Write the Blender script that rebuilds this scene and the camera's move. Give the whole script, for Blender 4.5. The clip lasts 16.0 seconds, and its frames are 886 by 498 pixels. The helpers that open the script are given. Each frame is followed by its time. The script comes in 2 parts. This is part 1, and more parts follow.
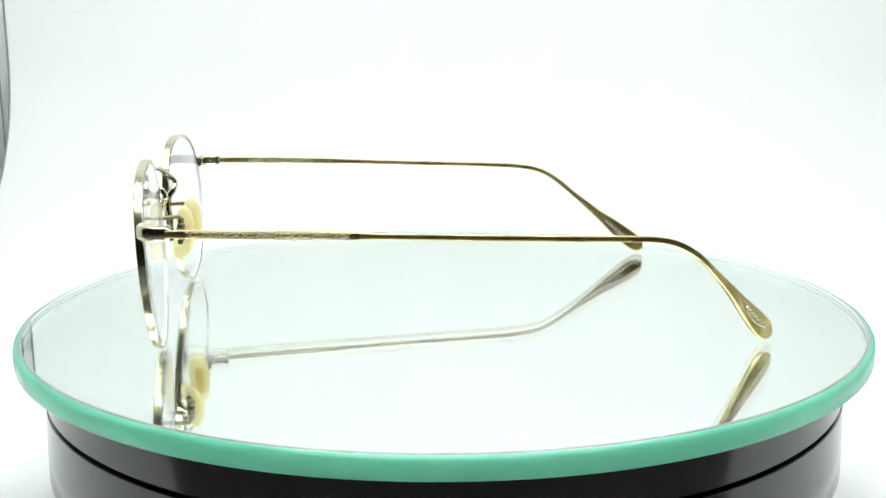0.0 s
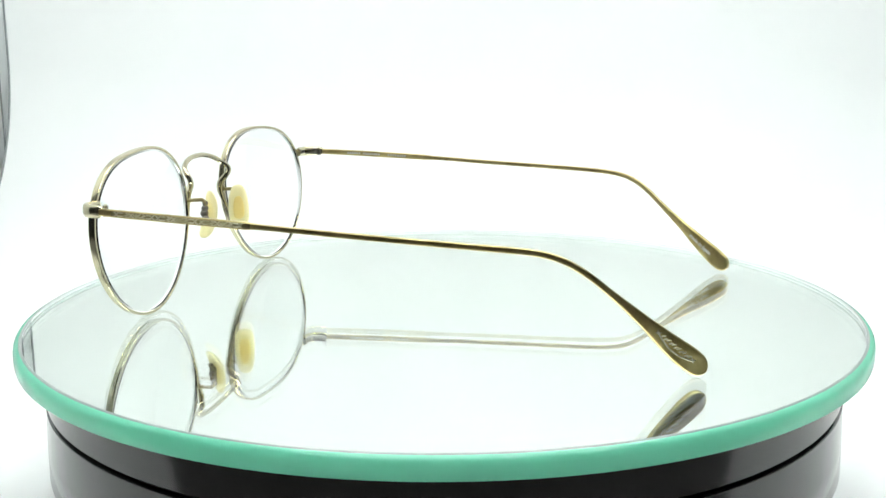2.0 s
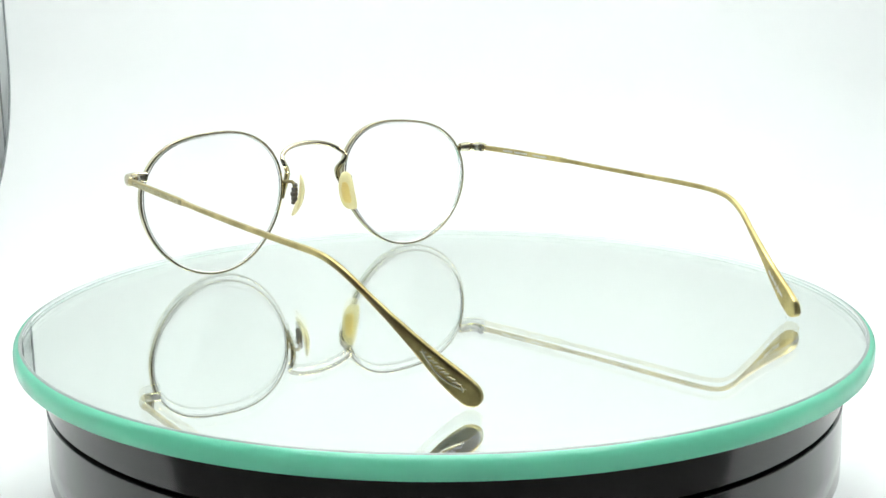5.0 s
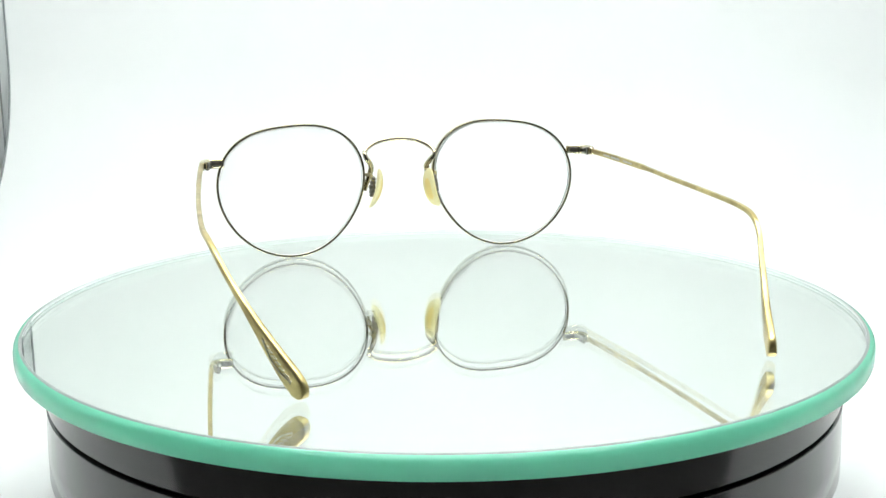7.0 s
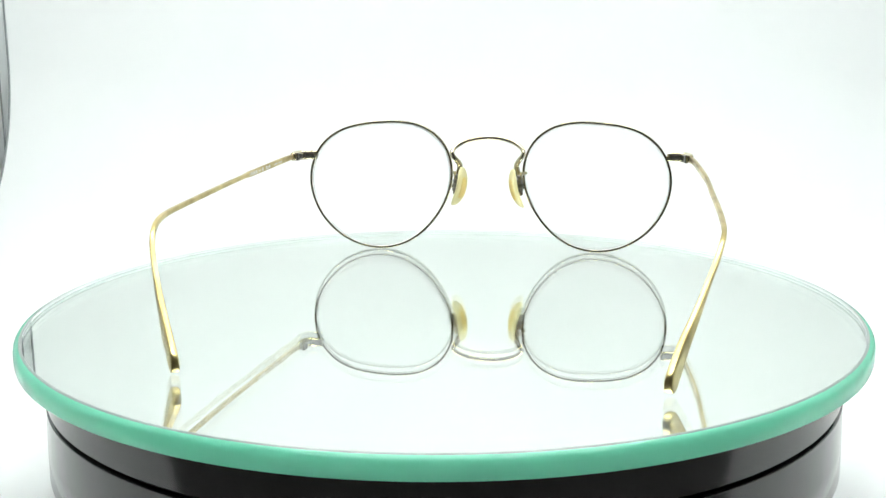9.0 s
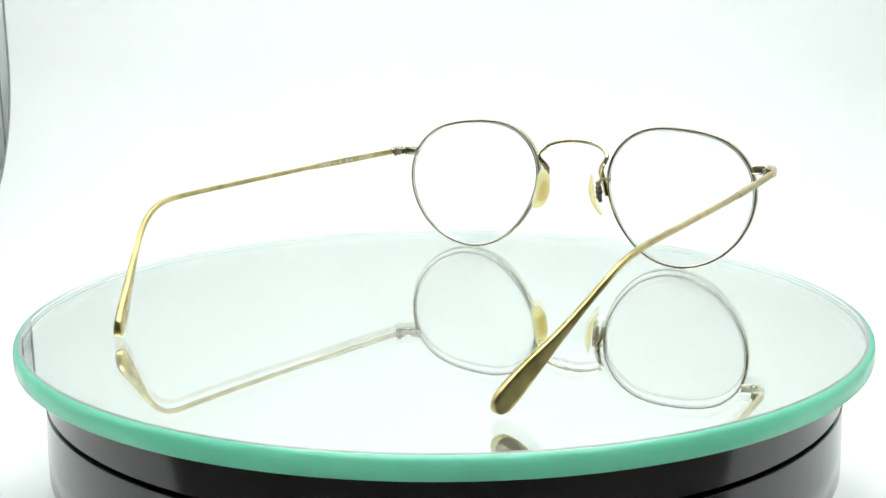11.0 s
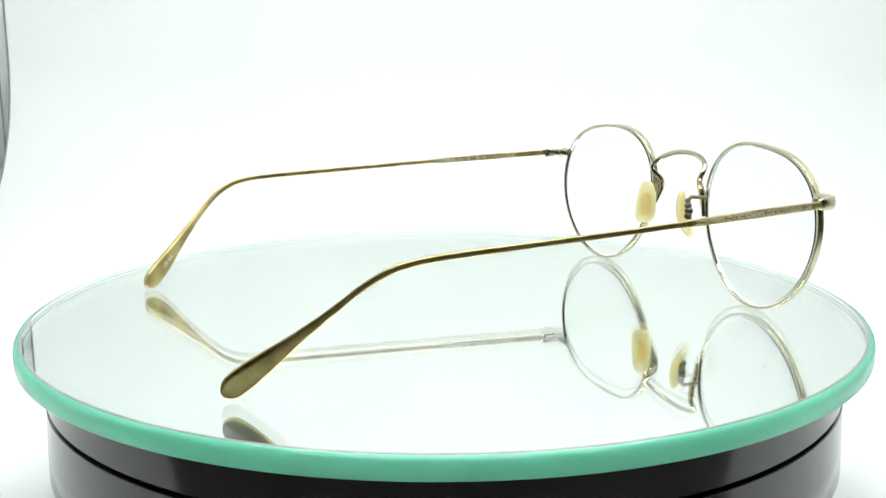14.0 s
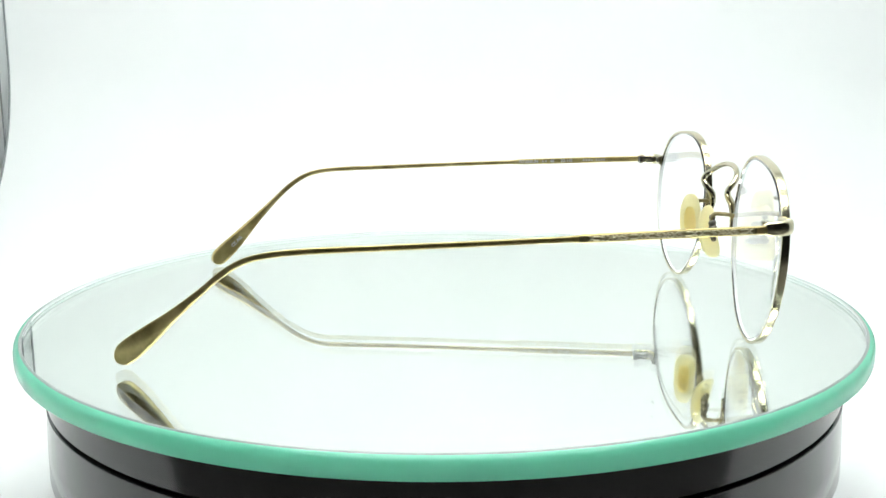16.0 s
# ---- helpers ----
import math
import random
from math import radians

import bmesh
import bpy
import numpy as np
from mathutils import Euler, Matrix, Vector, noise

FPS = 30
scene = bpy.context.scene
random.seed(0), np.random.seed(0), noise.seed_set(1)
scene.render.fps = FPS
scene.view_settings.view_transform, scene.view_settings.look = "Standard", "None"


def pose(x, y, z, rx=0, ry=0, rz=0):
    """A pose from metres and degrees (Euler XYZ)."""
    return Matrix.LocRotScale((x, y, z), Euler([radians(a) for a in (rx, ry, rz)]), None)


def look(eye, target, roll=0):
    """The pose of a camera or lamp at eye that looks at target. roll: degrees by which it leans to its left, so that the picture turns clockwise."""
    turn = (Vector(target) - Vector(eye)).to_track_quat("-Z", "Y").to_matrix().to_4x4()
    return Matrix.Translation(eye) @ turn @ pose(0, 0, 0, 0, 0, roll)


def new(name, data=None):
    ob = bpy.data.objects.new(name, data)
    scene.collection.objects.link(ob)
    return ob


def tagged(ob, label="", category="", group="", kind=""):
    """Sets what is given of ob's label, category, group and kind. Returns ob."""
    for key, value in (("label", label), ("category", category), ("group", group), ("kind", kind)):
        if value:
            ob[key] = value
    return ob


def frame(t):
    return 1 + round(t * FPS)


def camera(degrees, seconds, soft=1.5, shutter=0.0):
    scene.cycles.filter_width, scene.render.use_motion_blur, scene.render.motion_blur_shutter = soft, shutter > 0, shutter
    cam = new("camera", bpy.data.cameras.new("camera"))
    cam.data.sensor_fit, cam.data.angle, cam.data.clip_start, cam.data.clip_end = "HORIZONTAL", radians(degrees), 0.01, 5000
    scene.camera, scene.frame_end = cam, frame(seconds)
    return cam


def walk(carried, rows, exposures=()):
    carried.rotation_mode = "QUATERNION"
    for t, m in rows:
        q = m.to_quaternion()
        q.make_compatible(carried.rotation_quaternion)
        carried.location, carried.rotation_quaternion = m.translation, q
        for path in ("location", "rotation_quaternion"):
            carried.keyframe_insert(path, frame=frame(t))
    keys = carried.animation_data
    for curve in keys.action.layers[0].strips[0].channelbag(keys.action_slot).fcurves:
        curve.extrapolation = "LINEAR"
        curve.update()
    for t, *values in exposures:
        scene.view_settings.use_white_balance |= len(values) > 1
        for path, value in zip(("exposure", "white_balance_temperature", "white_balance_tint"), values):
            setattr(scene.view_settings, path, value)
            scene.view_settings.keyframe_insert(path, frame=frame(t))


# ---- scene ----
# All sizes below are in millimetres in the builders and become metres in part().
# The turntable's axis is the z axis and the top of its mirror glass is z = 0.
cam = camera(44.96, 16.0, soft=1.5)
EYE = Vector((-0.00905, -0.28144, 0.07120))
PITCH, YAW = radians(11.40), radians(1.818)
AIM = EYE + Vector((math.sin(YAW) * math.cos(PITCH), math.cos(YAW) * math.cos(PITCH), -math.sin(PITCH)))
walk(cam, [(0.0, look(EYE, AIM, -0.355)), (16.0, look(EYE, AIM, -0.355))], [(0.0, 0.0), (16.0, 0.0)])

# ---------------------------------------------------------------- world and light
LED = 15.5            # radiance of the lightbox's LED diffusers
LED_COLOUR = (0.95, 1.0, 0.985, 1)
world = bpy.data.worlds.new("room_air")
scene.world = world
world.use_nodes = True
world.node_tree.nodes["Background"].inputs[0].default_value = (0.8, 0.9, 1.0, 1)
world.node_tree.nodes["Background"].inputs[1].default_value = 0.02


# ---------------------------------------------------------------- materials
def material(name, colour, rough=0.5, metal=0.0, spots=None, scale=200.0, grain=0.0, grain_scale=2000.0, rough_var=0.0, **extra):
    """A principled material with two scales of variation: blotches (spots: second colour) and fine relief."""
    m = bpy.data.materials.new(name)
    m.use_nodes = True
    nt = m.node_tree
    b = nt.nodes["Principled BSDF"]
    b.inputs["Base Color"].default_value = (*colour, 1)
    b.inputs["Roughness"].default_value = rough
    b.inputs["Metallic"].default_value = metal
    for key, value in extra.items():
        b.inputs[key.replace("_", " ")].default_value = value
    tc = nt.nodes.new("ShaderNodeTexCoord")
    if spots or rough_var:
        n = nt.nodes.new("ShaderNodeTexNoise")
        n.inputs["Scale"].default_value = scale
        n.inputs["Detail"].default_value = 5
        n.inputs["Roughness"].default_value = 0.6
        nt.links.new(tc.outputs["Object"], n.inputs["Vector"])
        if spots:
            r = nt.nodes.new("ShaderNodeValToRGB")
            r.color_ramp.elements[0].position, r.color_ramp.elements[1].position = 0.38, 0.66
            r.color_ramp.elements[0].color, r.color_ramp.elements[1].color = (*colour, 1), (*spots, 1)
            nt.links.new(n.outputs["Fac"], r.inputs["Fac"])
            nt.links.new(r.outputs["Color"], b.inputs["Base Color"])
        if rough_var:
            k = nt.nodes.new("ShaderNodeMapRange")
            k.inputs["To Min"].default_value, k.inputs["To Max"].default_value = max(0.0, rough - rough_var), rough + rough_var
            nt.links.new(n.outputs["Fac"], k.inputs["Value"])
            nt.links.new(k.outputs["Result"], b.inputs["Roughness"])
    if grain:
        g = nt.nodes.new("ShaderNodeTexNoise")
        g.inputs["Scale"].default_value = grain_scale
        g.inputs["Detail"].default_value = 3
        nt.links.new(tc.outputs["Object"], g.inputs["Vector"])
        u = nt.nodes.new("ShaderNodeBump")
        u.inputs["Strength"].default_value = grain
        u.inputs["Distance"].default_value = 0.00002 if metal else 0.0002
        nt.links.new(g.outputs["Fac"], u.inputs["Height"])
        nt.links.new(u.outputs["Normal"], b.inputs["Normal"])
    return m


def glass(name, colour, rough=0.0, ior=1.5):
    m = bpy.data.materials.new(name)
    m.use_nodes = True
    nt = m.node_tree
    nt.nodes.remove(nt.nodes["Principled BSDF"])
    g = nt.nodes.new("ShaderNodeBsdfGlass")
    g.inputs["Color"].default_value = (*colour, 1)
    g.inputs["Roughness"].default_value = rough
    g.inputs["IOR"].default_value = ior
    nt.links.new(g.outputs[0], nt.nodes["Material Output"].inputs["Surface"])
    return m


def edge_glass(name):
    """Ground green glass edge: diffuse and translucent, with a gloss on top."""
    m = bpy.data.materials.new(name)
    m.use_nodes = True
    nt = m.node_tree
    nt.nodes.remove(nt.nodes["Principled BSDF"])
    d = nt.nodes.new("ShaderNodeBsdfDiffuse")
    t = nt.nodes.new("ShaderNodeBsdfTranslucent")
    g = nt.nodes.new("ShaderNodeBsdfGlossy")
    mix, top, f = nt.nodes.new("ShaderNodeMixShader"), nt.nodes.new("ShaderNodeMixShader"), nt.nodes.new("ShaderNodeFresnel")
    n, r, tc = nt.nodes.new("ShaderNodeTexNoise"), nt.nodes.new("ShaderNodeValToRGB"), nt.nodes.new("ShaderNodeTexCoord")
    n.inputs["Scale"].default_value, n.inputs["Detail"].default_value = 60, 4
    r.color_ramp.elements[0].color, r.color_ramp.elements[1].color = (0.20, 0.88, 0.60, 1), (0.22, 0.90, 0.62, 1)
    nt.links.new(tc.outputs["Object"], n.inputs["Vector"])
    nt.links.new(n.outputs["Fac"], r.inputs["Fac"])
    nt.links.new(r.outputs["Color"], d.inputs["Color"])
    t.inputs["Color"].default_value = (0.36, 1.0, 0.74, 1)
    g.inputs["Roughness"].default_value = 0.12
    mix.inputs[0].default_value = 0.6
    f.inputs["IOR"].default_value = 1.62
    nt.links.new(d.outputs[0], mix.inputs[1])
    nt.links.new(t.outputs[0], mix.inputs[2])
    nt.links.new(f.outputs[0], top.inputs[0])
    nt.links.new(mix.outputs[0], top.inputs[1])
    nt.links.new(g.outputs[0], top.inputs[2])
    nt.links.new(top.outputs[0], nt.nodes["Material Output"].inputs["Surface"])
    return m


def soft_plastic(name, colour, through_colour, share):
    """Cloudy plastic that lets light through."""
    m = material(name, colour, 0.25, 0.0, tuple(min(1, c * 1.08) for c in colour), 300)
    nt = m.node_tree
    t, mix = nt.nodes.new("ShaderNodeBsdfTranslucent"), nt.nodes.new("ShaderNodeMixShader")
    t.inputs["Color"].default_value = (*through_colour, 1)
    mix.inputs[0].default_value = share
    nt.links.new(nt.nodes["Principled BSDF"].outputs[0], mix.inputs[1])
    nt.links.new(t.outputs[0], mix.inputs[2])
    nt.links.new(mix.outputs[0], nt.nodes["Material Output"].inputs["Surface"])
    return m


def glow(name, colour, strength):
    m = bpy.data.materials.new(name)
    m.use_nodes = True
    nt = m.node_tree
    nt.nodes.remove(nt.nodes["Principled BSDF"])
    e = nt.nodes.new("ShaderNodeEmission")
    e.inputs[0].default_value, e.inputs[1].default_value = colour, strength
    nt.links.new(e.outputs[0], nt.nodes["Material Output"].inputs["Surface"])
    return m


GOLD = material("antique_gold", (0.68, 0.555, 0.25), 0.3, 1.0, (0.41, 0.32, 0.13), 130, 0.0, 5000, 0.04)
PEWTER = material("antique_pewter_gold", (0.64, 0.58, 0.40), 0.22, 1.0, (0.67, 0.61, 0.43), 250)
BRIDGE_METAL = material("polished_pewter_gold", (0.54, 0.49, 0.35), 0.12, 1.0, (0.59, 0.53, 0.38), 250)
DARK_GOLD = material("tarnished_gold", (0.30, 0.25, 0.12), 0.4, 1.0, (0.40, 0.34, 0.18), 700)
SILVER = material("worn_silver_relief", (0.76, 0.72, 0.58), 0.36, 1.0, (0.60, 0.56, 0.40), 900)
HINGE_STEEL = material("bright_hinge_steel", (0.60, 0.58, 0.52), 0.22, 1.0, (0.50, 0.48, 0.42), 900)
DARK_STEEL = material("dark_screw_steel", (0.15, 0.14, 0.12), 0.3, 1.0, (0.26, 0.24, 0.20), 900)
RELIEF = material("worn_gold_relief", (0.66, 0.60, 0.40), 0.34, 1.0, (0.46, 0.40, 0.22), 500)
PRINT = material("pale_print", (0.74, 0.72, 0.65), 0.6, 0.0, (0.66, 0.64, 0.57), 1500)
PAD = soft_plastic("cream_pad_plastic", (0.98, 0.91, 0.66), (1.0, 0.95, 0.70), 0.7)
PAD_CORE = soft_plastic("amber_pad_core", (0.97, 0.83, 0.43), (1.0, 0.88, 0.5), 0.6)
LENS = glass("coated_lens", (0.998, 1.0, 0.999), 0.0, 1.38)
PLATE = glass("plate_glass", (0.998, 1.0, 0.999), 0.0, 1.52)
LENS_EDGE = material("frosted_lens_edge", (0.95, 0.955, 0.95), 0.6, 0.0, (0.97, 0.97, 0.965), 200)
EDGE = edge_glass("ground_green_edge")
BEVEL = material("bevel_glass", (0.24, 0.33, 0.29), 0.3, 0.0, (0.28, 0.37, 0.33), 80)
# white that stands in for light passing through the far glass edge
INNER = soft_plastic("edge_light_white", (0.95, 0.965, 0.96), (0.97, 0.985, 0.98), 0.28)
ARRIS = material("grey_ground_arris", (0.30, 0.32, 0.32), 0.5, 0.0, (0.36, 0.38, 0.38), 120)
MIRROR = material("silvering", (0.925, 0.972, 0.938), 0.0, 1.0)
BLACK = material("glossy_black_plastic", (0.013, 0.012, 0.012), 0.12, 0.0, (0.019, 0.017, 0.017), 40, 0.03, 900, 0.04, IOR=1.58)
GROOVE = material("matt_black_seam", (0.006, 0.006, 0.006), 0.7, 0.0, (0.012, 0.012, 0.012), 300)
PAPER = material("white_backdrop_paper", (0.84, 0.85, 0.845), 0.75, 0.0, (0.87, 0.875, 0.87), 9, 0.08, 1500)
LINER = material("silver_white_liner", (0.70, 0.72, 0.72), 0.5, 0.0, (0.74, 0.76, 0.76), 14, 0.1, 300, 0.08)
WALL = material("dark_grey_wall_paint", (0.05, 0.049, 0.047), 0.8, 0.0, (0.065, 0.064, 0.062), 3, 0.1, 200)
WOOD = material("grey_table_laminate", (0.14, 0.136, 0.13), 0.5, 0.0, (0.18, 0.175, 0.17), 20, 0.1, 300)
LINT = material("dark_lint", (0.10, 0.10, 0.10), 0.8, 0.0, (0.18, 0.17, 0.16), 2000)
HOUSING = material("white_lamp_housing", (0.7, 0.7, 0.7), 0.5, 0.0, (0.74, 0.74, 0.74), 30)
DIFFUSER = glow("led_diffuser", LED_COLOUR, LED)
SHEET_EDGE = material("grey_cut_paper_edge", (0.22, 0.24, 0.24), 0.7, 0.0, (0.32, 0.34, 0.34), 60)


# ---------------------------------------------------------------- mesh builders (millimetres)
def part(name, bm, mat, parent=None, label="", sharp=40, facing_up=False):
    """Link a bmesh given in millimetres as one mesh object."""
    bmesh.ops.remove_doubles(bm, verts=bm.verts, dist=1e-5)
    bmesh.ops.recalc_face_normals(bm, faces=bm.faces)
    if facing_up and sum(f.normal.z for f in bm.faces) < 0:
        bmesh.ops.reverse_faces(bm, faces=bm.faces)
    for v in bm.verts:
        v.co *= 0.001
    for f in bm.faces:
        f.smooth = True
    for e in bm.edges:
        if len(e.link_faces) == 2 and e.calc_face_angle(0) > radians(sharp):
            e.smooth = False
    me = bpy.data.meshes.new(name)
    bm.to_mesh(me)
    bm.free()
    me.materials.append(mat)
    ob = new(name, me)
    if parent:
        ob.parent = parent
    return tagged(ob, label)


def spline(points, n):
    """Catmull-Rom through rows of numbers, n steps a span."""
    p = np.array(points, float)
    p = np.vstack([2 * p[0] - p[1], p, 2 * p[-1] - p[-2]])
    rows = []
    for i in range(1, len(p) - 2):
        for k in range(n):
            u = k / n
            rows.append(0.5 * (2 * p[i] + (p[i + 1] - p[i - 1]) * u + (2 * p[i - 1] - 5 * p[i] + 4 * p[i + 1] - p[i + 2]) * u * u
                               + (3 * p[i] - p[i - 1] - 3 * p[i + 1] + p[i + 2]) * u ** 3))
    rows.append(p[-2])
    return np.array(rows)


def section(a, b, n=12, power=2.0):
    """A superellipse ring: half-widths a (side) and b (up)."""
    ring = []
    for k in range(n):
        t = 2 * math.pi * (k + 0.5) / n
        c, s = math.cos(t), math.sin(t)
        ring.append((a * math.copysign(abs(c) ** (2 / power), c), b * math.copysign(abs(s) ** (2 / power), s)))
    return ring


def frames_along(path, ref=(0, 0, 1), closed=False):
    """Point, tangent, side and up vectors along a path; up leans to ref."""
    out, n = [], len(path)
    for i in range(n):
        a = path[(i - 1) % n] if closed or i else path[0]
        b = path[(i + 1) % n] if closed or i < n - 1 else path[-1]
        t = (Vector(b) - Vector(a)).normalized()
        r = Vector(ref[i] if isinstance(ref, list) else ref)
        side = t.cross(r).normalized()
        out.append((Vector(path[i]), t, side, side.cross(t).normalized()))
    return out


def sweep(bm, path, sizes, ref=(0, 0, 1), n=12, power=2.0, closed=False):
    """A solid along a path; sizes: half side and half up at every point."""
    rings = []
    for (p, t, side, up), (a, b) in zip(frames_along(path, ref, closed), sizes):
        rings.append([bm.verts.new(p + side * u + up * v) for u, v in section(a, b, n, power)])
    m = len(rings)
    for i in range(m if closed else m - 1):
        r0, r1 = rings[i], rings[(i + 1) % m]
        for k in range(n):
            bm.faces.new((r0[k], r0[(k + 1) % n], r1[(k + 1) % n], r1[k]))
    if not closed:
        bm.faces.new(rings[0][::-1])
        bm.faces.new(rings[-1])
    return bm


def lathe(bm, profile, n=192):
    """Turn a profile of (radius, z) round the z axis; radius 0 closes it."""
    rings = []
    for r, z in profile:
        if r < 1e-6:
            rings.append([bm.verts.new((0, 0, z))])
        else:
            rings.append([bm.verts.new((r * math.cos(2 * math.pi * k / n), r * math.sin(2 * math.pi * k / n), z)) for k in range(n)])
    for a, b in zip(rings, rings[1:]):
        for k in range(n):
            j = (k + 1) % n
            if len(a) == 1 and len(b) > 1:
                bm.faces.new((a[0], b[k], b[j]))
            elif len(b) == 1 and len(a) > 1:
                bm.faces.new((a[k], a[j], b[0]))
            elif len(a) > 1:
                bm.faces.new((a[k], a[j], b[j], b[k]))
    return bm


def box(bm, lo, hi, bevel=0.0):
    g = bmesh.ops.create_cube(bm, size=1.0)
    for v in g["verts"]:
        v.co = Vector([lo[i] + (v.co[i] + 0.5) * (hi[i] - lo[i]) for i in range(3)])
    if bevel:
        edges = list({e for v in g["verts"] for e in v.link_edges})
        bmesh.ops.bevel(bm, geom=edges, offset=bevel, segments=2, affect="EDGES", profile=0.5)
    return bm


def empty(name, label, category, group="", kind=""):
    return tagged(new(name), label, category, group, kind)


# ---------------------------------------------------------------- the room and the lightbox
FLOOR = -56.0


RX, RY0, RY1, RZ0, RZ1 = 950.0, -1500.0, 900.0, -800.0, 1250.0


def build_room():
    w = 80.0
    tagged(part("floor", box(bmesh.new(), (-RX, RY0, RZ0 - w), (RX, RY1, RZ0)), WALL), "dark grey painted floor of the studio room", "floor", kind="structure")
    for name, lo, hi in (("wall_north", (-RX, RY1, RZ0), (RX, RY1 + w, RZ1)), ("wall_south", (-RX, RY0 - w, RZ0), (RX, RY0, RZ1)),
                         ("wall_west", (-RX - w, RY0, RZ0), (-RX, RY1, RZ1)), ("wall_east", (RX, RY0, RZ0), (RX + w, RY1, RZ1))):
        tagged(part(name, box(bmesh.new(), lo, hi), WALL), "dark grey painted wall of the studio room", "wall", kind="structure")
    tagged(part("ceiling", box(bmesh.new(), (-RX, RY0, RZ1), (RX, RY1, RZ1 + w)), WALL), "dark grey ceiling of the studio room", "ceiling", kind="structure")
    table = empty("work_table", "grey laminate work table under the lightbox", "table")
    part("tabletop", box(bmesh.new(), (-560, -520, -96), (600, 560, -64.2), 3), WOOD, table)
    for x in (-500, 540):
        for y in (-460, 500):
            part("leg", box(bmesh.new(), (x - 25, y - 25, RZ0), (x + 25, y + 25, -96), 2), WOOD, table)


# inside faces of the lightbox
BX0, BX1, BY0, BY1, BZ1 = -304.0, 372.0, -97.0, 453.0, 560.0
APRON = -110.0        # the floor reaches a little out of the open front


def build_lightbox():
    lb = empty("lightbox", "silver-white lined photo lightbox with an open front", "lightbox")
    w = 4.0
    part("side_panel", box(bmesh.new(), (BX0 - w, BY0, -64), (BX0, BY1, BZ1), 0.5), LINER, lb)
    part("side_panel", box(bmesh.new(), (BX1, BY0, -64), (BX1 + w, BY1, BZ1), 0.5), LINER, lb)
    part("back_panel", box(bmesh.new(), (BX0 - w, BY1 + 0.2, -64), (BX1 + w, BY1 + w, BZ1), 0.5), LINER, lb)
    # top's overhang past the sides is added, to carry the front strip
    part("top_panel", box(bmesh.new(), (BX0 - w, -222.0, BZ1 + 0.2), (BX1 + w, BY1 + w, BZ1 + w), 0.5), LINER, lb)
    part("bottom_panel", box(bmesh.new(), (BX0 + 0.2, APRON, -64), (BX1 - 0.2, BY1, -58.5), 0.5), LINER, lb)
    part("liner_seam", box(bmesh.new(), (-282.6, BY1 - 0.6, -58), (-281.6, BY1 + 0.1, BZ1), 0.1), SHEET_EDGE, lb, "thin grey seam of the liner")
    # strips are unseen; front one added out here to light the near glass edge
    for y in (-160.0, 125.0):
        lamp = empty("led_strip", "unseen white LED strip lamp under the lightbox top", "lamp", "led strips")
        part("housing", box(bmesh.new(), (-260, y - 50, BZ1 - 16), (320, y + 50, BZ1 + 0.1), 2), HOUSING, lamp)
        part("diffuser", box(bmesh.new(), (-255, y - 45, BZ1 - 19), (315, y + 45, BZ1 - 16.1), 0.5), DIFFUSER, lamp, "glowing white diffuser")


SX0, SX1, SY = -273.5, 345.0, 449.0


def build_backdrop():
    """A white paper sweep: flat on the floor, a cove of 95 mm, then upright."""
    R, th = 114.0, 0.8
    line = [(APRON + 3, FLOOR)] + [(y, FLOOR) for y in np.linspace(-100, SY - R, 14)]
    line += [(SY - R + R * math.sin(a), FLOOR + R - R * math.cos(a)) for a in np.linspace(0.08, math.pi / 2, 20)]
    line += [(SY, z) for z in np.linspace(FLOOR + R + 15, 500, 12)]
    bm, rows = bmesh.new(), []
    xs = np.linspace(SX0, SX1, 22)
    for i, (y, z) in enumerate(line):
        a, b = line[max(i - 1, 0)], line[min(i + 1, len(line) - 1)]
        t = Vector((0, b[0] - a[0], b[1] - a[1])).normalized()
        nrm = Vector((0, -t.z, t.y)) * -th
        top, low = [], []
        for x in xs:
            wave = 0.5 * math.sin(x * 0.021 + i * 0.3) * min(1, max(0, (z - FLOOR) / 60))
            p = Vector((x, y - wave, z))
            top.append(bm.verts.new(p))
            low.append(bm.verts.new(p + nrm))
        rows.append((top, low))
    for (t0, l0), (t1, l1) in zip(rows, rows[1:]):
        for k in range(len(xs) - 1):
            bm.faces.new((t0[k], t0[k + 1], t1[k + 1], t1[k]))
            bm.faces.new((l0[k], l1[k], l1[k + 1], l0[k + 1]))
        bm.faces.new((t0[0], t1[0], l1[0], l0[0]))
        bm.faces.new((t0[-1], l0[-1], l1[-1], t1[-1]))
    for (t0, l0) in (rows[0], rows[-1]):
        for k in range(len(xs) - 1):
            bm.faces.new((t0[k], l0[k], l0[k + 1], t0[k + 1]))
    sweep_ob = part("backdrop_sweep", bm, PAPER)
    tagged(sweep_ob, "white paper backdrop curving up behind the turntable", "backdrop", kind="structure")
    # the cut edge of the paper, a hair proud of it
    path = [(SX0 - 0.3, y - 0.2, z + 0.2) for y, z in line[10:]]
    bm = sweep(bmesh.new(), path, [(0.35, 0.7)] * len(path), ref=(1, 0, 0), n=6)
    part("cut_edge", bm, SHEET_EDGE, sweep_ob, "grey cut edge of the paper")


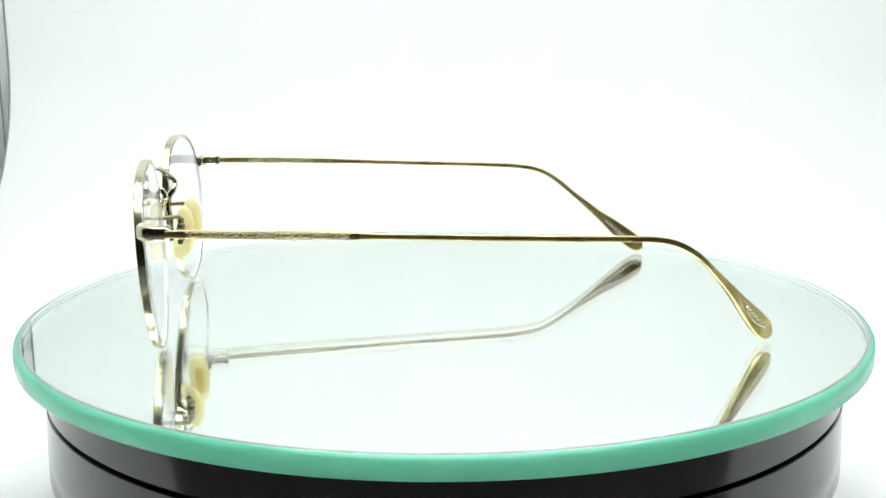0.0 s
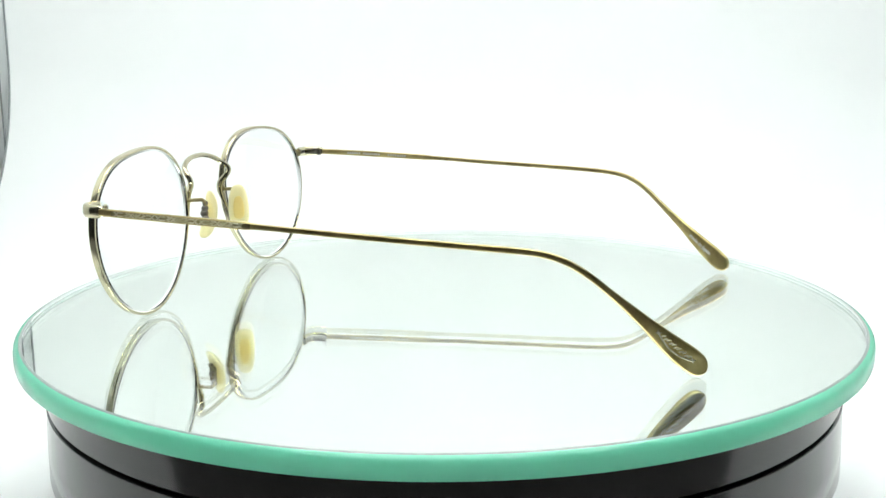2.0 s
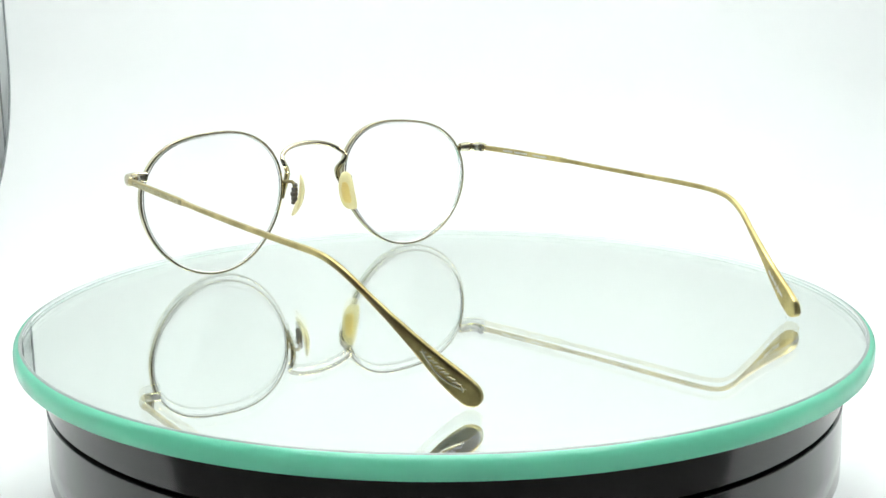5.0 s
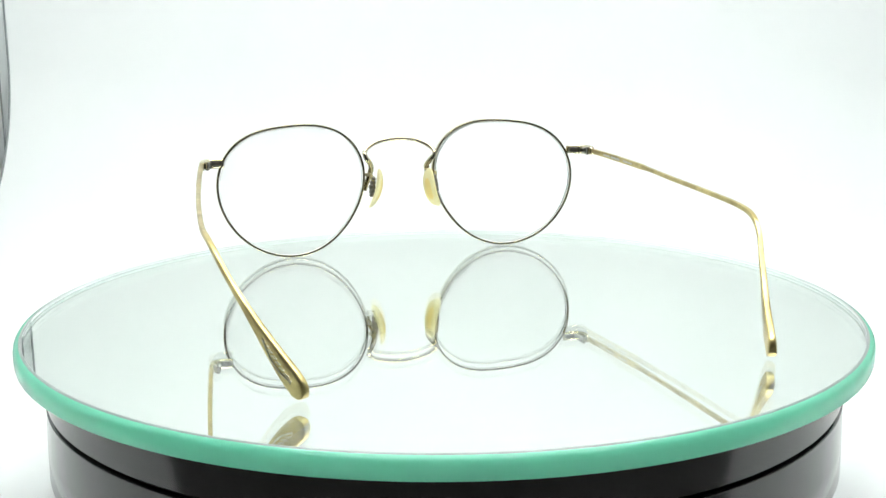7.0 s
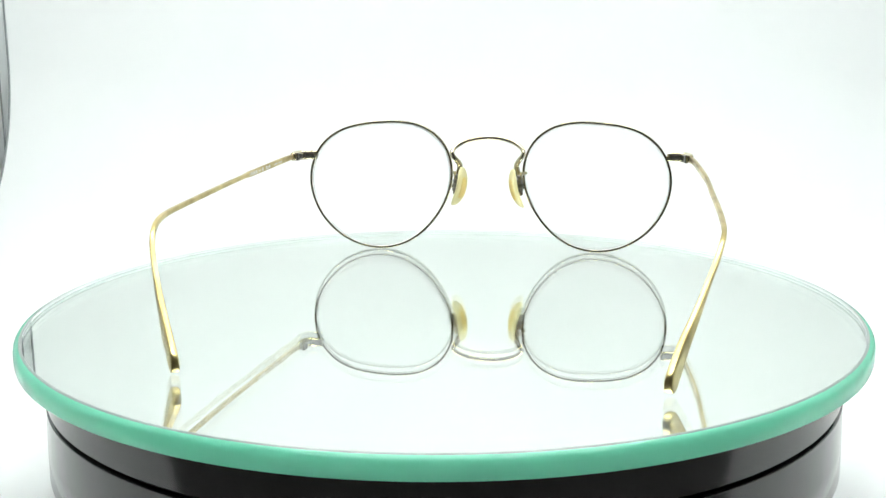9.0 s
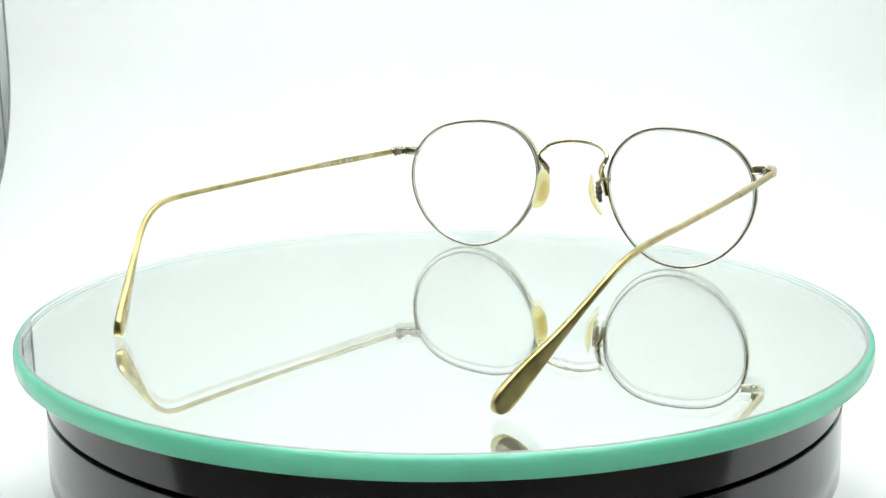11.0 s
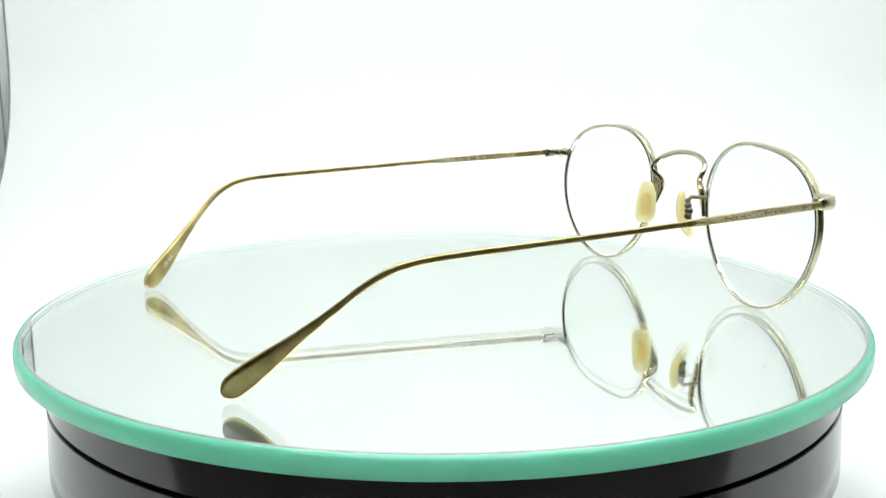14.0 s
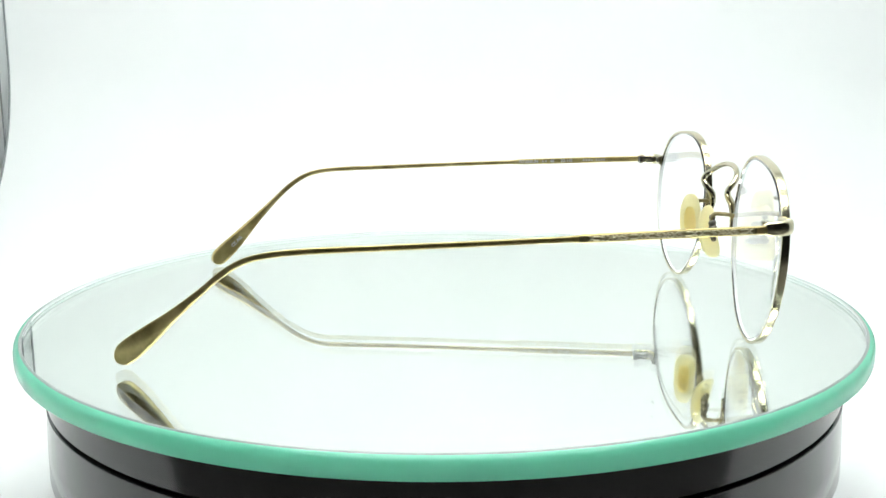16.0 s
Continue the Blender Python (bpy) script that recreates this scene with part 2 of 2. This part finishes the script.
# ---------------------------------------------------------------- turntable and mirror plate
def build_turntable():
    t = empty("turntable", "glossy black plastic turntable on white paper", "turntable")
    part("top_ring", lathe(bmesh.new(), [(0, -5.4), (101.6, -5.4), (102.4, -6.2), (102.4, -15.2), (102.2, -15.4), (0, -15.4)]), BLACK, t)
    part("seam", lathe(bmesh.new(), [(101.0, -15.4), (101.2, -15.9), (101.0, -16.4), (90, -16.4), (90, -15.4), (101.0, -15.4)]), GROOVE, t)
    part("body", lathe(bmesh.new(), [(0, -16.4), (102.3, -16.4), (102.6, -16.6), (102.9, -26), (103.0, -34.0), (102.2, -35.0), (0, -35.0)]), BLACK, t)
    part("foot", lathe(bmesh.new(), [(0, -35.0), (88, -35.0), (88, -54), (90, -56.0), (0, -56.0)]), BLACK, t)


def build_plate():
    p = empty("mirror_plate", "round mirror of thick green-edged glass on the turntable", "mirror")
    part("glass_top", lathe(bmesh.new(), [(0, 0), (40, 0), (80, 0), (106.7, 0), (107.2, 0)], 256), PLATE, p, "clear polished glass face", facing_up=True).visible_shadow = False
    part("edge", lathe(bmesh.new(), [(107.6, -0.14), (108.3, -0.42), (108.75, -0.95), (108.95, -1.8), (109.0, -2.8), (109.0, -3.9), (108.8, -4.6), (107.8, -5.05)], 256), EDGE, p, "smooth sea-green ground glass edge")
    part("bevel", lathe(bmesh.new(), [(107.2, 0), (107.4, -0.05), (107.6, -0.14)], 256), BEVEL, p, "narrow dull grey-green polished bevel", facing_up=True)
    # added ring: the far edge's brightness is put into its pale colour
    part("edge_light_ring", lathe(bmesh.new(), [(107.25, -0.1), (107.35, -0.4), (107.4, -4.6), (107.35, -4.95)], 256), INNER, p, "pale ring added for the bright look of the far edge")
    part("arris", lathe(bmesh.new(), [(106.95, 0.012), (107.18, 0.012)], 256), ARRIS, p, "fine grey line round the glass face", facing_up=True)
    part("backing_edge", lathe(bmesh.new(), [(106.75, -4.985), (107.2, -4.985)], 256), ARRIS, p, "fine grey line at the silvering's rim", facing_up=True)
    part("silver_backing", lathe(bmesh.new(), [(0, -5.0), (60, -5.0), (107.3, -5.0), (106.0, -5.4), (0, -5.4)], 256), MIRROR, p, "mirror silvering under the glass")
    return p


# ---------------------------------------------------------------- the eyeglasses
# for each side: lens centre x, width and height factors, depth at the centre, wrap and tilt
SIDE = {-1: (36.15, 0.969, 0.976, 71.62, -0.045, 0.047), 1: (35.15, 0.972, 0.974, 71.50, -0.084, 0.054)}
LENS_Z = 21.55


def rim_radius(a):
    """Outline of a rounded panto lens about its centre; a: angle from the temple side, counter-clockwise."""
    return (23.04 + 0.83 * math.sin(a) + 1.36 * math.cos(2 * a) - 0.56 * math.sin(2 * a) + 0.18 * math.cos(3 * a)
            + 0.98 * math.sin(3 * a) - 0.19 * math.cos(4 * a) - 0.06 * math.sin(4 * a))


def rim_point(s, a, k=1.0, dy=0.0):
    cx, kx, kz, y0, wrap, tilt = SIDE[s]
    r = rim_radius(a) * k
    x, z = cx + kx * r * math.cos(a), LENS_Z + kz * r * math.sin(a)
    return Vector((s * x, y0 + wrap * (x - 36.0) + tilt * (z - 22.0) + dy, z))


def build_rim(s, parent):
    n = 240
    angles = [2 * math.pi * k / n for k in range(n)]
    path = [rim_point(s, a) for a in angles]
    bm = sweep(bmesh.new(), path, [(0.38, 0.88)] * n, ref=(0, 1, 0), n=24, power=6.0, closed=True)
    rim = part("rim", bm, PEWTER, parent, "thin antique gold metal rim", 80)
    # the meniscus lens inside it
    bm, rings, back = bmesh.new(), [], []
    steps = [0.0, 0.15, 0.3, 0.45, 0.6, 0.75, 0.88, 0.968]
    m = 72
    for dy, store in ((0.5, rings), (-0.5, back)):
        for u in steps:
            bulge = 1.6 * (1 - u * u) - 0.6
            if u == 0:
                store.append([bm.verts.new(rim_point(s, 0, 0.0, dy + bulge))])
            else:
                store.append([bm.verts.new(rim_point(s, 2 * math.pi * k / m, u, dy + bulge)) for k in range(m)])
        for r0, r1 in zip(store, store[1:]):
            for k in range(m):
                j = (k + 1) % m
                bm.faces.new((r0[0], r1[k], r1[j]) if len(r0) == 1 else (r0[k], r0[j], r1[j], r1[k]))
    for k in range(m):
        bm.faces.new((rings[-1][k], rings[-1][(k + 1) % m], back[-1][(k + 1) % m], back[-1][k]))
    lens = part("lens", bm, LENS, rim, "clear uncoloured lens")
    lens.visible_shadow = False
    # the lens's ground edge, a pale sleeve inside the rim
    bm, loops = bmesh.new(), []
    for dy, k in ((0.74, 0.9815), (0.74, 0.975), (-0.66, 0.975), (-0.66, 0.9815)):
        loops.append([bm.verts.new(rim_point(s, 2 * math.pi * j / 180, k, dy)) for j in range(180)])
    for r0, r1 in zip(loops, loops[1:] + loops[:1]):
        for j in range(180):
            bm.faces.new((r0[j], r0[(j + 1) % 180], r1[(j + 1) % 180], r1[j]))
    part("lens_edge", bm, LENS_EDGE, rim, "frosted white ground edge of the lens")


def build_bridge(parent):
    half = [(0, 75.1, 37.1, 0.72), (4.0, 75.0, 36.8, 0.72), (7.6, 74.4, 35.9, 0.72), (10.2, 73.4, 34.5, 0.74), (11.5, 72.0, 33.1, 0.74), (11.4, 71.2, 31.7, 0.76),
            (10.2, 71.8, 30.0, 0.86), (9.3, 73.0, 28.2, 0.95), (9.6, 73.4, 26.0, 0.95), (10.6, 73.1, 23.4, 0.8), (11.6, 72.5, 20.4, 0.5)]
    left = [(-x - 0.55 * min(1, x / 9), y, z, r) for x, y, z, r in half[:0:-1]]
    rows = spline(left + [(x - 0.25 * min(1, x / 9), y, z, r) for x, y, z, r in half], 6)
    path = [tuple(r[:3]) for r in rows]
    bm = sweep(bmesh.new(), path, [(r[3], r[3]) for r in rows], ref=(0, 1, 0.25), n=12)
    part("bridge", bm, BRIDGE_METAL, parent, "arched saddle bridge with curled ends")


def build_pad(s, parent):
    arm = [(s * 12.2, 73.0, 25.7), (s * 11.7, 71.6, 25.9), (s * 11.2, 70.0, 26.0), (s * 10.8, 68.4, 26.0), (s * 10.6, 67.7, 25.0), (s * 10.2, 67.5, 23.0)]
    rows = spline(arm, 4)
    a = part("pad_arm", sweep(bmesh.new(), [tuple(r) for r in rows], [(0.52, 0.52)] * len(rows), ref=(0.3 * s, 0.2, 1), n=10), DARK_GOLD, parent, "short gold nose pad arm")
    bm = bmesh.new()
    for z, r in ((25.0, 0.85), (23.6, 1.05), (22.2, 1.2), (20.8, 1.05), (19.6, 0.75)):
        g = bmesh.ops.create_icosphere(bm, subdivisions=2, radius=r)
        for v in g["verts"]:
            v.co = Vector((s * (10.6 + (22 - z) * 0.12), 67.9 + 0.3 * math.sin(z * 2), z)) + v.co
    part("pad_box", bm, DARK_STEEL, a, "curled pad mount")
    # the pad: a rounded teardrop cushion, tilted and splayed
    drop = 0.6 if s > 0 else 0.0
    top, low = Vector((s * 8.1, 67.0, 28.5 - drop)), Vector((s * 11.2, 68.4, 15.0 - 0.5 * drop))
    up = (top - low).normalized()
    wide = Vector((-s * math.sin(radians(27)), math.cos(radians(27)), 0))
    wide = (wide - up * wide.dot(up)).normalized()
    thick = wide.cross(up).normalized()
    mid = (top + low) / 2
    inner = 1 if thick.x * s < 0 else -1

    def cushion(hw, hh, ht, off):
        bm = bmesh.new()
        rings, n = [], 28
        for j in range(9):
            e = -math.pi / 2 + math.pi * j / 8
            k, d = abs(math.cos(e)) ** 0.55, math.sin(e)
            ring = []
            for i in range(n):
                t = 2 * math.pi * i / n
                c, q = math.cos(t), math.sin(t)
                w = hw * math.copysign(abs(c) ** 0.7, c) * (1.0 - 0.14 * q)
                h = hh * math.copysign(abs(q) ** 0.74, q)
                h *= max(k, 0.02)
                bow = inner * (1.2 - 1.5 * (h / 6.7) ** 2)
                ring.append(bm.verts.new(mid + wide * (w * max(k, 0.02)) + up * h + thick * (ht * d + off + bow)))
            rings.append(ring)
        for r0, r1 in zip(rings, rings[1:]):
            for i in range(n):
                bm.faces.new((r0[i], r0[(i + 1) % n], r1[(i + 1) % n], r1[i]))
        bm.faces.new(rings[0])
        bm.faces.new(rings[-1])
        return bm
    pad = part("nose_pad", cushion(2.95, 6.7, 0.8, 0.0), PAD, parent, "cream translucent plastic nose pad", 80)
    part("core", cushion(1.7, 3.8, 0.35, inner * 0.58), PAD_CORE, pad, "amber oval core", 80)


def build_end_piece(s, parent, zc, yc):
    rows = spline([(57.6, yc + 0.7, 0.1, 0.75, 1.35), (60.0, yc + 1.1, 0.05, 0.9, 1.55), (62.4, yc + 0.7, 0, 0.95, 1.6), (63.9, yc - 0.9, 0, 1.0, 1.62), (64.4, yc - 3.2, 0, 0.95, 1.55),
                   (64.5, yc - 4.4, 0, 0.85, 1.4), (64.6, yc - 5.2, 0, 0.62, 1.0)], 4)
    bm = sweep(bmesh.new(), [(s * r[0], r[1], zc + r[2]) for r in rows], [(r[3], r[4]) for r in rows], n=14, power=2.8)
    e = part("end_piece", bm, PEWTER, parent, "rounded end piece wrapping to the hinge")
    bm = bmesh.new()
    for z0, z1 in ((-1.25, -0.48), (-0.42, 0.42), (0.48, 1.25)):
        g = bmesh.ops.create_cone(bm, cap_ends=True, segments=16, radius1=0.68, radius2=0.68, depth=z1 - z0)
        for v in g["verts"]:
            v.co += Vector((s * 62.9, yc - 4.6, zc + (z0 + z1) / 2))
    box(bm, (min(s * 61.7, s * 63.6), yc - 4.4, zc - 0.95), (max(s * 61.7, s * 63.6), yc - 0.6, zc + 0.95), 0.2)
    part("hinge", bm, HINGE_STEEL, e, "bright steel hinge block and barrels")
    # solid dark block; its colour gives the shade of a slot
    part("slot_block", box(bmesh.new(), (min(s * 58.4, s * 61.4), yc - 0.15, zc - 0.55), (max(s * 58.4, s * 61.4), yc + 0.6, zc + 0.75), 0.12), DARK_STEEL, e, "dark block for the shaded slot behind the end piece")
    bm = bmesh.new()
    bmesh.ops.create_cone(bm, cap_ends=True, segments=14, radius1=0.42, radius2=0.36, depth=0.3)
    for v in bm.verts:
        v.co += Vector((s * 62.9, yc - 4.6, zc + 1.36))
    part("screw", bm, SILVER, e, "small bright hinge screw")


# centre lines of the two temples: y, x, z from hinge to tip
TEMPLE_LEFT = [(65.2, -64.7, 31.4), (50, -65.9, 31.0), (25, -67.6, 30.3), (5, -68.7, 29.6), (-15, -69.4, 28.9), (-30, -69.6, 28.4), (-38, -69.0, 27.8),
               (-43, -68.2, 26.4), (-47.5, -66.9, 23.7), (-52, -64.8, 19.7), (-58, -61.4, 13.8), (-64, -57.7, 7.6), (-70.0, -53.9, 2.0)]
TEMPLE_RIGHT = [(65.2, 64.6, 31.8), (50, 65.2, 31.4), (25, 65.5, 30.5), (5, 64.9, 29.6), (-15, 64.3, 28.8), (-30, 63.6, 28.1), (-38, 63.0, 27.2),
                (-43, 62.0, 25.6), (-47.5, 60.5, 22.7), (-52, 58.4, 18.8), (-58, 55.7, 13.7), (-65, 52.4, 7.8), (-72.2, 49.5, 2.0)]


def build_temple(s, line, parent, label):
    rows = spline([(x, y, z) for y, x, z in line], 12)
    run = np.concatenate([[0], np.cumsum(np.linalg.norm(np.diff(rows, axis=0), axis=1))])
    end = run[-1] + (1.3 if s < 0 else 0.9)
    ds = [end - r for r in run if end - r > 4.2] + [4.0, 3.5, 3.0, 2.5, 2.0, 1.55, 1.15, 0.8, 0.5, 0.27, 0.12, 0.03]
    last = (rows[-1] - rows[-2]) / np.linalg.norm(rows[-1] - rows[-2])
    path, sizes = [], []
    for d in ds:
        at = end - d
        q = [float(np.interp(at, run, rows[:, k])) for k in range(3)]
        if at > run[-1]:
            q = list(rows[-1] + last * (at - run[-1]))
        h = float(np.interp(d, [0, 2.6, 5, 7.5, 13, 18, 24, 30, end - 42.5, end - 40.5, end - 39, end - 18, end - 3, end],
                            [2.25, 2.5, 2.6, 2.48, 1.92, 1.35, 0.92, 0.68, 0.6, 0.66, 0.86, 0.9, 0.86, 0.8]))
        w = float(np.interp(d, [0, 2, 16, 30, end], [0.96, 0.96, 0.82, 0.6, 0.62]))
        if d < 2.8:
            h *= math.sqrt(1 - (1 - d / 2.8) ** 2)
            w *= min(1.0, 0.82 + 0.18 * math.sqrt(d / 0.5))
        path.append(tuple(q))
        sizes.append((w, max(h, 0.12)))
    bm = sweep(bmesh.new(), path, sizes, n=28, power=4.4)
    t = part("temple", bm, GOLD, parent, label, 27)
    return t, frames_along(path), sizes


def station(fr, sizes, y):
    """Frame and half-sizes where the temple passes y."""
    for (a, b), sz in zip(zip(fr, fr[1:]), sizes):
        if a[0].y >= y >= b[0].y:
            u = (a[0].y - y) / max(1e-6, a[0].y - b[0].y)
            return a[0].lerp(b[0], u), a[1], a[2], a[3], sz
    return (*fr[-1], sizes[-1])


def outward(side, sign):
    """The section's side vector that points to that side of x."""
    return side if side.x * sign > 0 else -side


def lozenge(bm, c, along, up, out, l, h, d, crest=0.25):
    """A low raised leaf on a face."""
    pts = [c + along * l, c + along * l * 0.35 + up * h, c - along * l * 0.35 + up * h, c - along * l, c - along * l * 0.35 - up * h, c + along * l * 0.35 - up * h]
    base = [bm.verts.new(p - out * 0.05) for p in pts]
    top = [bm.verts.new(c + along * (p - c).dot(along) * 0.72 + up * (p - c).dot(up) * crest + out * d) for p in pts]
    for k in range(6):
        bm.faces.new((base[k], base[(k + 1) % 6], top[(k + 1) % 6], top[k]))
    bm.faces.new(top)
    bm.faces.new(base[::-1])


def build_engraving(s, t, fr, sizes):
    ys = np.linspace(61.5, 25.5, 40)
    rows = [station(fr, sizes, y) for y in ys]
    path = [tuple(p + outward(side, s) * (a - 0.05)) for p, tan, side, up, (a, b) in rows]
    part("engraved_band", sweep(bmesh.new(), path, [(0.07, r[4][1] * 0.72) for r in rows], n=8, power=4), DARK_GOLD, t, "darkened gold band under the engraving")
    bm = bmesh.new()
    y0, y1, groups = 60.5, 27.0, 3
    step = (y0 - y1) / groups
    for g in range(groups):
        for u, kind in ((0.06, "x"), (0.16, "l"), (0.30, "s"), (0.42, "x"), (0.50, "d"), (0.58, "x"), (0.70, "s"), (0.82, "l"), (0.91, "x")):
            p, tan, side, up, (a, b) = station(fr, sizes, y0 - (g + u) * step)
            out = outward(side, s)
            c = p + out * (a + 0.03)
            if kind == "x":
                for q in (1, -1):
                    lozenge(bm, c + up * q * 0.28 + tan * 0.25, (tan + up * 0.55 * q).normalized(), (up - tan * 0.55 * q).normalized(), out, 0.7, 0.22, 0.08, 0.4)
                    lozenge(bm, c + up * q * 0.28 - tan * 0.45, (tan - up * 0.55 * q).normalized(), (up + tan * 0.55 * q).normalized(), out, 0.58, 0.22, 0.08, 0.4)
            elif kind == "l":
                for q in (1, -1):
                    lozenge(bm, c + up * q * 0.36, tan, up, out, 0.95, 0.2, 0.08, 0.4)
            elif kind == "s":
                lozenge(bm, c, (tan + up * 0.3).normalized(), (up - tan * 0.3).normalized(), out, 1.0, 0.24, 0.08, 0.4)
                lozenge(bm, c + up * 0.42, tan, up, out, 0.6, 0.16, 0.07, 0.4)
                lozenge(bm, c - up * 0.42, tan, up, out, 0.6, 0.16, 0.07, 0.4)
            else:
                lozenge(bm, c, tan, up, out, 0.5, 0.3, 0.14)
    part("engraving", bm, RELIEF, t, "worn pale gold leaf-and-line engraving")


def bars(name, s, t, fr, sizes, runs, height, face, label=""):
    """Plain short bars for writing that cannot be read, one part a word; runs: y from, y to."""
    for ya, yb in runs:
        bm, high, low = bmesh.new(), max(ya, yb), min(ya, yb)
        k = max(1, round((high - low) / 0.78))
        step = (high - low) / k
        for i in range(k):
            rows = [station(fr, sizes, y) for y in (high - i * step, high - (i + 0.72) * step)]
            path = [tuple(p + outward(side, face) * (a + 0.01)) for p, tan, side, up, (a, b) in rows]
            sweep(bm, path, [(0.04, height / 2)] * 2, n=8, power=4)
        part(name, bm, PRINT, t, label)


def writing(words, t, fr, sizes, y, toward_tip, face, size, label):
    """Readable words laid on a temple's flat face, starting at y."""
    cu = bpy.data.curves.new("writing", "FONT")
    cu.body, cu.size, cu.extrude, cu.resolution_u = words, size, 0.03, 3
    cu.align_y = "CENTER"
    cu.offset = 0.05
    source = new("writing_source", cu)
    bpy.context.view_layer.update()
    me = bpy.data.meshes.new_from_object(source.evaluated_get(bpy.context.evaluated_depsgraph_get()))
    bpy.data.objects.remove(source)
    me.materials.clear()
    me.materials.append(PRINT)
    pts = [f[0] for f in fr]
    run = np.concatenate([[0], np.cumsum([(b - a).length for a, b in zip(pts, pts[1:])])])
    start = float(np.interp(-y, [-p.y for p in pts], run))
    for v in me.vertices:
        d = start + (v.co.x if toward_tip else -v.co.x)
        k = max(0, min(len(pts) - 2, int(np.searchsorted(run, d)) - 1))
        u = (d - run[k]) / (run[k + 1] - run[k])
        out = outward(fr[k][2].lerp(fr[k + 1][2], u).normalized(), face)
        up = fr[k][3].lerp(fr[k + 1][3], u).normalized()
        a = sizes[k][0] + (sizes[k + 1][0] - sizes[k][0]) * u
        v.co = (pts[k].lerp(pts[k + 1], u) + up * v.co.y + out * (a + 0.05 + v.co.z)) * 0.001
    me.name = "writing"
    ob = new("writing", me)
    ob.parent = t
    tagged(ob, label)


def build_emblem(s, t, fr, sizes, tip):
    """A raised flourish on the outside of the tip, following its face."""
    bm = bmesh.new()
    mid = tip + 5.4
    _, tan, _, up, _ = station(fr, sizes, mid)

    def at(u, v, lift=0.0):
        p, _, side, upward, (a, b) = station(fr, sizes, mid + u * tan.y)
        return p + outward(side, s) * (a + lift) + upward * v, outward(side, s)

    loop = [tuple(at(u, -1.15 * math.cos(u / 5.6 * math.pi / 2) + 0.15, 0.02)[0]) for u in np.linspace(-5.4, 5.4, 19)]
    sweep(bm, loop, [(0.2, 0.2)] * 19, ref=tuple(at(0, 0)[1]), n=6)
    for k, u in enumerate(np.linspace(-3.9, 3.9, 11)):
        c, out = at(u, 0.2 + 0.12 * (-1) ** k, 0.02)
        lozenge(bm, c, (tan + up * 0.9).normalized(), (up - tan * 0.9).normalized(), out, 0.7, 0.22, 0.2, 0.45)
    for u in (-5.3, 5.0):
        for q in (0.7, -0.7):
            c, out = at(u, 0.1, 0.02)
            lozenge(bm, c, (tan + up * q).normalized(), (up - tan * q).normalized(), out, 0.85, 0.16, 0.16, 0.5)
    part("emblem", bm, SILVER, t, "raised bright flourish")


def build_eyeglasses():
    g = empty("eyeglasses", "antique gold wire eyeglasses standing open on the mirror", "eyeglasses")
    for s in (-1, 1):
        build_rim(s, g)
    build_bridge(g)
    for s in (-1, 1):
        build_pad(s, g)
    build_end_piece(-1, g, 31.4, 69.2)
    build_end_piece(1, g, 31.9, 68.4)
    for s, line in ((-1, TEMPLE_LEFT), (1, TEMPLE_RIGHT)):
        t, fr, sizes = build_temple(s, line, g, "slender antique gold temple with a paddle tip")
        build_engraving(s, t, fr, sizes)
        if s < 0:
            build_emblem(s, t, fr, sizes, line[-1][0])
            writing("TITANIUM", t, fr, sizes, 26.0, False, 1, 1.35, "pale printed word")
            writing("48", t, fr, sizes, 36.0, False, 1, 1.35, "pale printed size")
            writing("22-145", t, fr, sizes, 39.4, False, 1, 1.35, "pale printed size")
            bars("printed_mark", s, t, fr, sizes, [(33.2, 35.0), (46.2, 49.6), (50.3, 53.5)], 0.5, 1, "pale illegible printed mark")
            writing("CE AG", t, fr, sizes, -65.8, False, 1, 1.5, "pale stamped letters")
        else:
            writing("made in Japan", t, fr, sizes, -61.8, True, -1, 1.55, "pale printed words")
            bars("printed_mark", s, t, fr, sizes, [(54, 49.2), (48.4, 42.2), (39.6, 33)], 0.6, -1, "pale illegible printed mark")
    return g


def build_lint():
    """Two tiny fibres of dust lying on the mirror."""
    made = []
    for x, y, a, l in ((83.0, 38.8, 0.5, 1.3), (55.7, -69.1, 2.2, 0.45)):
        path = [(x + l * (u - 0.5) * math.cos(a), y + l * (u - 0.5) * math.sin(a) + 0.25 * math.sin(u * 5), 0.07 + 0.05 * math.sin(u * 6)) for u in np.linspace(0, 1, 9)]
        ob = part("lint", sweep(bmesh.new(), path, [(0.05, 0.05)] * 9, n=5), LINT)
        made.append(tagged(ob, "tiny dark fibre of dust on the mirror", "lint", "dust on the mirror"))
    return made


build_room()
build_lightbox()
build_backdrop()
build_turntable()
plate = build_plate()
glasses = build_eyeglasses()
lint = build_lint()


def motions():
    """The plate turns at a steady pace and carries the glasses round."""
    plate_rows, glasses_rows = [], []
    for k in range(33):
        t = 0.5 * k
        turn = Matrix.Rotation(radians(94.974 - 11.6272 * t + 0.00956 * (t - 8) ** 2), 4, "Z")
        plate_rows.append((t, turn))
        glasses_rows.append((t, turn @ Matrix.Translation((0.00546, 0, 0))))
    walk(plate, plate_rows)
    for fibre in lint:
        walk(fibre, plate_rows)
    walk(glasses, glasses_rows)


motions()
